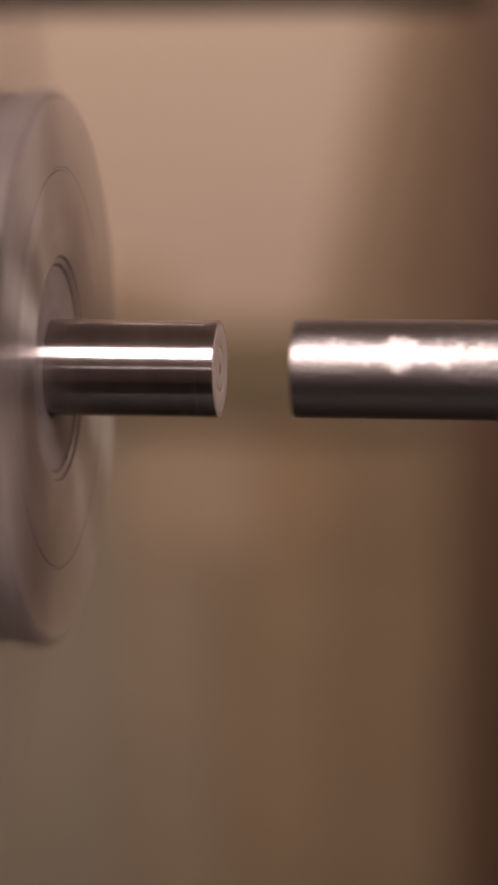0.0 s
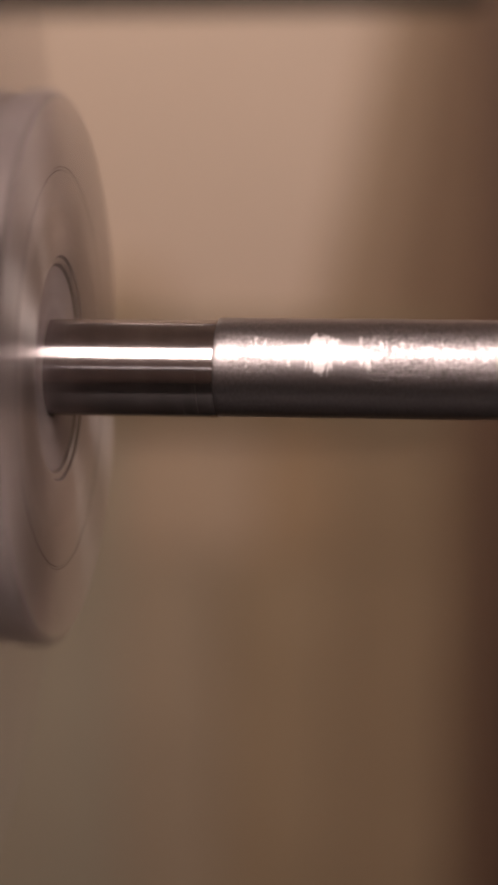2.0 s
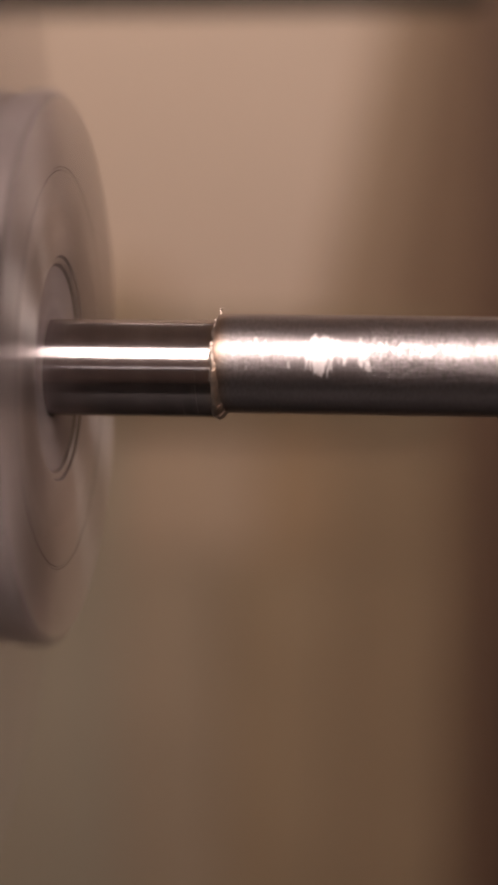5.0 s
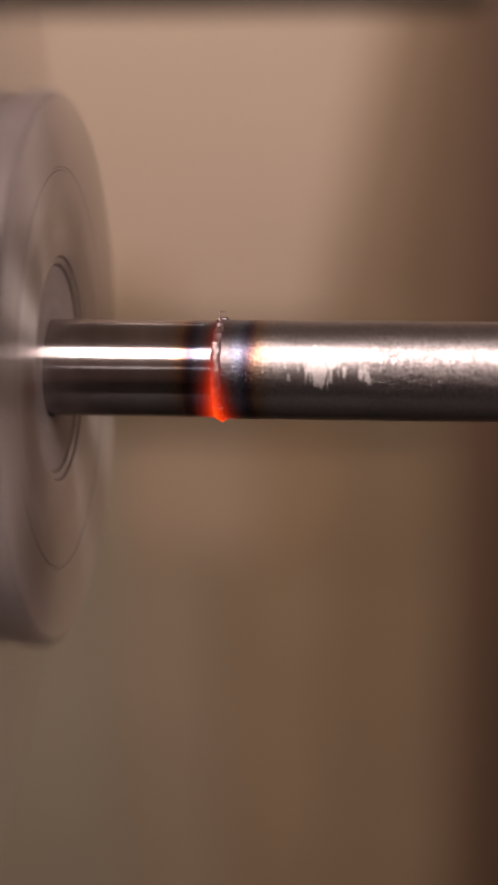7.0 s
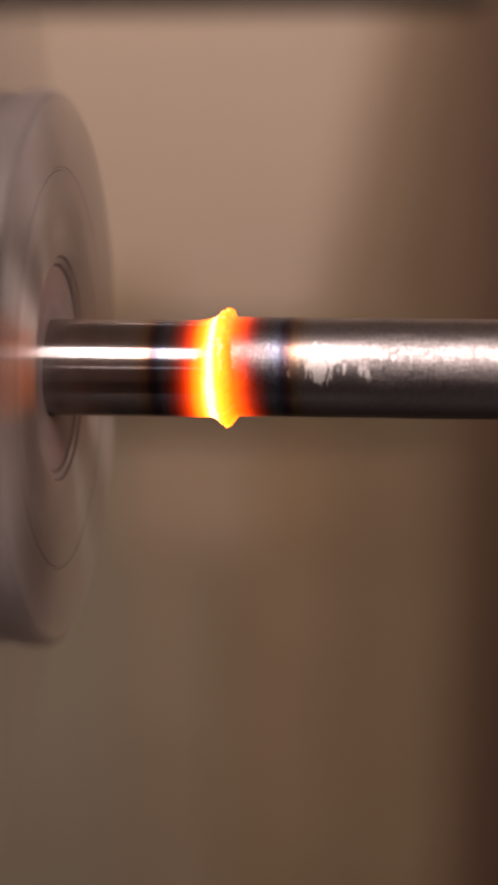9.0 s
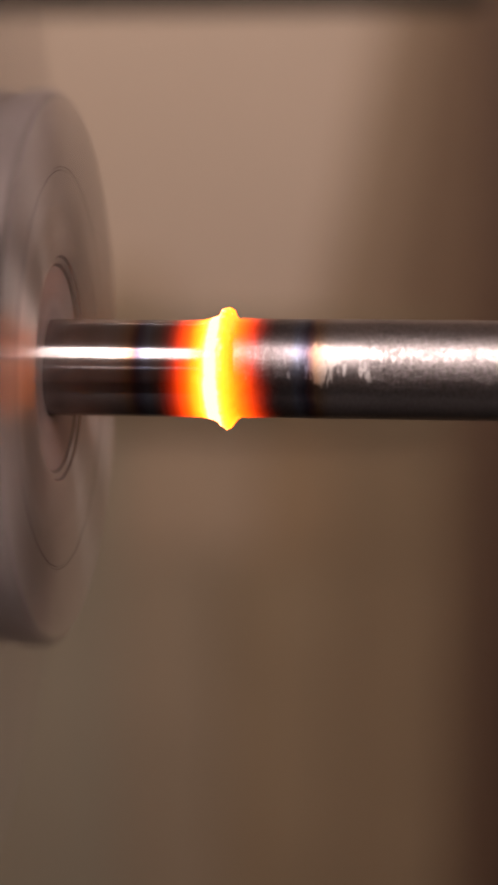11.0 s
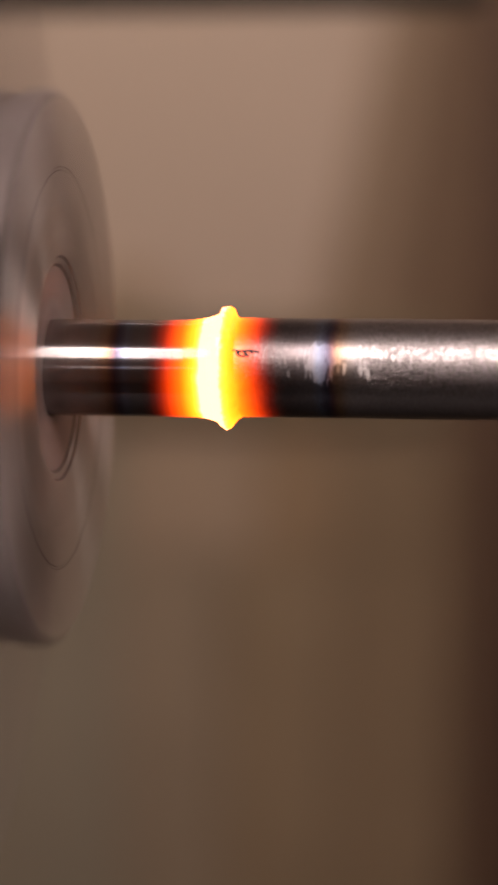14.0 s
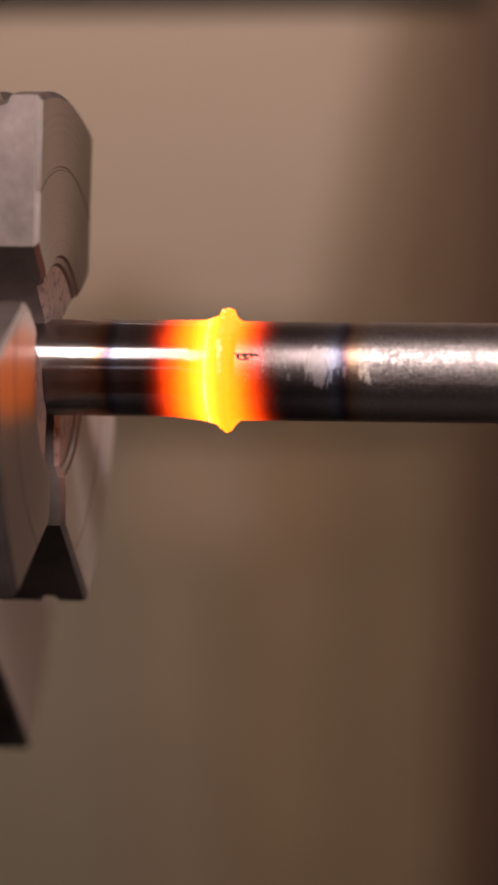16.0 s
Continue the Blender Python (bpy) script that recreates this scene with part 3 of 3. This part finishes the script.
# seconds, the two ends in millimetres from the joint, thickness, bow, white-hot or golden
SPARKS = [
    (6.6, (-4.0, -13, 7.9), (-1.6, -13, 6.5), 0.25, 0.2, 0), (6.6, (-1.8, -13, 6.7), (0.8, -13, 8.2), 0.25, 0.3, 0),
    (6.9, (3.6, -14, -7.6), (-5.5, -14, -13.3), 0.4, 0.2, 0), (6.9, (-5.5, -14, -13.3), (-10.7, -14, -17.5), 0.2, 0.3, 0), (6.9, (-2.8, -14, -10.0), (0.4, -14, -14.1), 0.25, 0.3, 0),
    (7.1, (-18.0, -15, -6.6), (-2.7, -15, -11.1), 0.28, -1.2, 1), (7.1, (-5.4, -15, -12.3), (-2.5, -15, -21.1), 0.15, 0.4, 0), (7.1, (2.1, -12, -10.3), (2.4, -12, -15.6), 0.35, 0.6, 0),
    (7.3, (-8.4, -13, 7.4), (0.0, -13, 10.0), 0.3, 0.3, 0), (7.3, (-6.4, -5, 14.8), (-0.7, -5, 14.2), 0.35, 1.2, 0),
    (7.4, (-22.7, -16, -22.5), (-5.7, -16, -9.7), 0.42, -1.3, 1),
    (7.5, (-2.2, -13, -19.8), (1.6, -13, -11.3), 0.26, -0.7, 1), (7.5, (-2.6, -12, -15.2), (-0.6, -12, -10.9), 0.12, -0.3, 0),
    (8.1, (-11.0, -14, -21.3), (2.2, -14, -10.1), 0.4, 0.3, 1),
    (8.4, (-17.0, -16, -39.6), (-5.6, -16, -23.3), 0.9, 0.0, 1), (8.4, (-19.0, -16, -20.0), (-12.0, -16, -34.0), 0.3, 0.2, 0), (8.4, (-11.5, -16, -18.0), (-7.5, -16, -39.0), 0.3, 0.6, 0),
    (8.6, (-7.8, -16, -11.5), (-7.0, -16, -47.5), 0.42, 0.9, 1),
    (11.7, (-27.0, -16, -41.4), (-13.0, -16, -23.6), 0.45, 0.3, 1), (11.7, (-45.2, -16, -85.6), (-30.2, -16, -54.3), 0.5, 0.2, 1), (11.7, (13.6, -14, -39.6), (9.6, -14, -22.1), 0.4, -0.5, 0),
    (11.8, (-27.3, -16, -30.4), (-8.6, -16, -23.2), 0.5, -0.8, 1),
    (12.7, (-13.4, -15, -26.4), (-1.8, -15, -29.0), 0.35, -1.0, 1), (12.7, (5.7, -14, -47.2), (5.0, -14, -27.9), 0.35, 0.2, 1), (12.7, (-37.6, -16, -65.2), (-25.8, -16, -47.9), 0.3, 0.2, 0),
    (12.5, (-33.4, -20, -50.2), (-17.7, -20, -41.7), 0.85, 0.0, 1), (12.5, (-29.1, -18, -50.1), (-18.3, -18, -45.6), 0.3, -0.5, 0),
    # The next entry is a glowing piece for a spark's reflection in the jaw.
    (12.5, (-30.7, -60, -37.6), (-24.8, -60, -46.4), 1.0, 0.3, 0), (12.5, (-31.6, -22, -48.6), (-31.6, -22, -52.5), 0.7, 0.0, 0)]
sparks = []
for n, (t, a, b, r, bow, white) in enumerate(SPARKS):
    pa, pb = at(*a), at(*b)
    ob = part("spark", streak_bm((pb - pa) / 2, r * MM, bow * MM, n), SPARK_WHITE if white else SPARK_GOLD)
    tagged(ob, "white-hot spark thrown off by the joint" if white else "thin golden streak of spark glow thrown off by the joint", "spark", "sparks from the joint")
    sparks.append((ob, t, (pa + pb) / 2, (pb - pa)))


def spark_burst():
    """A spark that bursts into a star of rays."""
    rnd = random.Random(5)
    star = tagged(new("spark_burst"), "bursting white-hot spark with many thin rays", "spark", "sparks from the joint")
    rays = [(38, 12, 0.6), (212, 8, 0.85), (128, 14, 0.28), (28, 14, 0.2), (196, 10, 0.25), (222, 9, 0.3), (240, 13, 0.22), (286, 11, 0.3), (300, 15, 0.18), (146, 7, 0.3), (64, 8, 0.25)]
    tips = []
    for k, (deg, length, r) in enumerate(rays):
        d = Vector((math.cos(radians(deg)), rnd.uniform(-0.4, 0.4), math.sin(radians(deg)))) * length * MM
        tips.append((d, deg, r))
        ray = part("ray", streak_bm(d / 2, r * MM, rnd.uniform(-0.7, 0.7) * MM, k), SPARK_WHITE if k < 3 else SPARK_GOLD, star)
        ray.location = d / 2
    for k, (d, deg, r) in enumerate(tips[2:]):
        turn = deg + rnd.choice((-1, 1)) * rnd.uniform(25, 60)
        e = Vector((math.cos(radians(turn)), 0.1, math.sin(radians(turn)))) * rnd.uniform(2.0, 4.5) * MM
        fork = part("ray", streak_bm(e / 2, r * 0.6 * MM, rnd.uniform(-0.3, 0.3) * MM, k + 30), SPARK_GOLD, star)
        fork.location = d * rnd.uniform(0.6, 1.0) + e / 2
    return star


sparks.append((spark_burst(), 8.6, at(-7.2, -16, -25.2), Vector((0.01, 0, -0.01))))


# ---- what moves ----
def motions():
    # the chuck and its bar: full speed, then braked to a stop
    steps = []
    for k in range(1, 481):
        t = k / 30
        steps.append(84.0 if t < 14.6 else 84.0 - 30.0 * (t - 14.6))
    steps[462:] = [30, 70, 22, 18, 38, 18, 17, 58, 20, 20, 25, 0, 0, 0, 0, 0, 0, 0]
    angle = -6.31 - sum(steps)
    spin = [(0.0, pose(0, 0, AX, angle))]
    for k, s in enumerate(steps, 1):
        angle += s
        spin.append((k / 30, pose(0, 0, AX, angle)))
    walk(chuck, spin)
    walk(spun, spin)

    # the rolled bar: fed in to the joint, then shaken by it
    feed = [(0.0, 16.0), (0.1, 13.0), (0.2, 10.4), (0.3, 8.4), (0.4, 7.0), (0.5, 5.7), (0.6, 4.5), (0.7, 3.5), (0.8, 2.3), (0.9, 1.3), (1.0, 0.7), (1.2, 0.05), (1.4, -0.12), (16.0, -0.12)]
    lift = [(0.0, 0.35), (1.2, 0.45), (3.0, 0.35), (4.2, 0.2), (6.2, 2.4), (6.5, 2.4), (6.6, 1.6), (6.7, 1.9), (6.8, 0.8), (6.9, 1.9), (7.0, -0.4), (7.1, 0.9), (7.3, 0.4), (7.5, 0.4), (8.0, 1.0), (8.5, 0.4), (9.0, 0.5), (11.5, 0.2), (12.5, -0.1), (13.0, 0.4), (14.0, 0.4), (14.5, 0.1), (15.0, -0.5), (15.5, -0.45), (16.0, -0.35)]
    shake = [(0.0, 0.0), (1.2, 0.0), (2.0, 0.1), (3.5, 0.35), (7.0, 0.4), (9.0, 0.25), (11.5, 0.15), (15.0, 0.1), (15.8, 0.0), (16.0, 0.0)]

    roll = [(0.0, 0.0), (1.5, 0.0), (4.2, 3.4), (6.5, 13.0), (7.5, 16.0), (8.5, 13.7), (11.5, 13.7), (15.0, 12.5), (16.0, 12.5)]

    def lerp(rows, t):
        return float(np.interp(t, [r[0] for r in rows], [r[1] for r in rows]))

    rows, sway = [], []
    for k in range(481):
        t = k / 30
        z = lerp(lift, t) + lerp(shake, t) * math.sin(k * 2.4)
        rows.append((t, pose(lerp(feed, t) * MM, 0, AX + z * MM, lerp(roll, t), z * 0.17, 0)))
        sway.append((t, pose(0, 0, AX + (0.6 * (z - 0.2) if t > 5.5 else 0.0) * MM)))
    walk(pushed, rows)
    walk(flash, sway)

    # a flake of scale lifts off the hot end of the rolled bar
    def perch(r):
        up = radians(29.0)
        return pose(5.6 * MM, -r * math.cos(up) * MM, r * math.sin(up) * MM, 90 - 29.0, 0, 0)

    walk(flake, [(0.0, perch(9.7)), (13.0, perch(9.7)), (13.6, perch(10.45)), (16.0, perch(10.45))])

    # a curl of burr is torn up at the joint
    def rise(h):
        return pose(0.0, (10.3 + h) * math.sin(radians(12)) * MM, (10.3 + h) * math.cos(radians(12)) * MM, -12, 0, 0)

    walk(curl, [(0.0, rise(-2.2)), (2.0, rise(-2.2)), (2.5, rise(-1.1)), (4.2, rise(-0.9)), (6.0, rise(0.0)), (7.0, rise(0.0)), (7.6, rise(-1.0)), (16.0, rise(-1.0))])

    # the collar is pressed outwards, piece by piece
    out = [(0.0, -4.2), (2.0, -4.2), (2.4, -2.35), (3.0, -2.36), (4.2, -2.43), (6.3, -2.3), (7.0, -2.1), (7.5, -1.9), (8.0, -1.4), (9.0, -0.5), (11.5, -0.2), (14.0, -0.1), (16.0, 0.0)]
    for n, (ob, a) in enumerate(pieces):
        rnd = random.Random(n + 40)
        lead = rnd.uniform(-0.4, 0.4)
        rr = []
        for t in [0, 1, 1.4, 2.0, 2.4, 3, 4, 5, 6, 6.5, 7, 7.5, 8, 8.5, 9, 10, 11, 12, 13, 14, 15, 16]:
            o = lerp(out, t + lead if 4 < t < 15 else t) + (rnd.uniform(-0.04, 0.04) if 2.5 < t < 7 else 0)
            rr.append((t, pose(lerp([(0, -11.0), (1.4, -11.0), (2.0, -2.1), (6.5, -1.3), (8, -0.3), (9, 0.0), (16, 0.0)], t) * MM, o * math.sin(a) * MM, o * math.cos(a) * MM)))
        walk(ob, rr)

    # heat fronts, millimetres from the joint
    heat = {
        ("glow", "left"): [(0, 9), (4.5, 7), (6.3, 1.2), (6.5, -0.4), (7.0, -4.5), (7.5, -6.9), (7.8, -7.9), (8.0, -8.4), (9.0, -11.1), (11.5, -13.2), (12.5, -14.0), (14.0, -15.2), (16.0, -16.2)],
        ("glow", "right"): [(0, -9), (4.5, -7), (6.3, -1.0), (6.5, 1.0), (7.0, 4.6), (7.5, 6.8), (7.8, 8.2), (8.0, 9.4), (9.0, 12.4), (11.5, 14.1), (13.0, 14.6), (14.5, 14.9), (16.0, 15.1)],
        ("core", "left"): [(0, 12), (6.0, 10), (7.0, 3.5), (7.5, -3.1), (8.0, -4.6), (9.0, -5.2), (11.5, -5.7), (12.5, -6.1), (14.0, -6.8), (15.0, -7.1), (15.5, -7.1), (15.75, -6.6), (16.0, -5.2)],
        ("core", "right"): [(0, -12), (6.0, -10), (7.0, -3.5), (7.5, 2.0), (8.0, 3.0), (9.0, 4.2), (11.5, 5.0), (12.5, 5.2), (14.0, 5.6), (15.0, 5.8), (15.5, 5.8), (15.75, 5.0), (16.0, 2.2)],
        ("temper", "left"): [(0, 10), (3.5, 5), (6.3, -1.8), (7.0, -5.6), (8.0, -9.7), (9.0, -13.0), (11.5, -17.2), (13.0, -19.7), (14.5, -21.8), (16.0, -23.0)],
        ("temper", "right"): [(0, -10), (3.5, -5), (6.3, 4.0), (7.0, 7.7), (8.0, 11.5), (9.0, 15.5), (11.5, 21.0), (13.0, 23.2), (14.5, 25.6), (16.0, 27.8)],
    }
    for key, rr in heat.items():
        side = 1 if key[1] == "left" else -1
        lean = [(0, 14), (6.3, 12), (7.0, 10), (7.3, 5), (7.5, 2.5), (8.0, 2), (9.0, 1.5), (16, 0)] if key[0] != "temper" else [(0, 0), (16, 0)]
        walk(FRONTS[key], [(t, pose(x * MM, 0, AX, 0, side * lerp(lean, t))) for t, x in rr])

    # sparks leave the chuck side, flash by and drop into the bed
    for ob, t, mid, way in sparks:
        rest = Vector((mid.x * 1.5, mid.y, 0.6))
        seat = pose(-0.115, 0, AX)
        walk(ob, [(0.0, seat), (t - 2 / 30, seat), (t - 1 / 30, Matrix.Translation(mid - way * 0.03)), (t, Matrix.Translation(mid)),
                  (t + 1 / 30, Matrix.Translation(mid + way * 0.03)), (t + 2 / 30, Matrix.Translation(rest)), (16.0, Matrix.Translation(rest))])


motions()
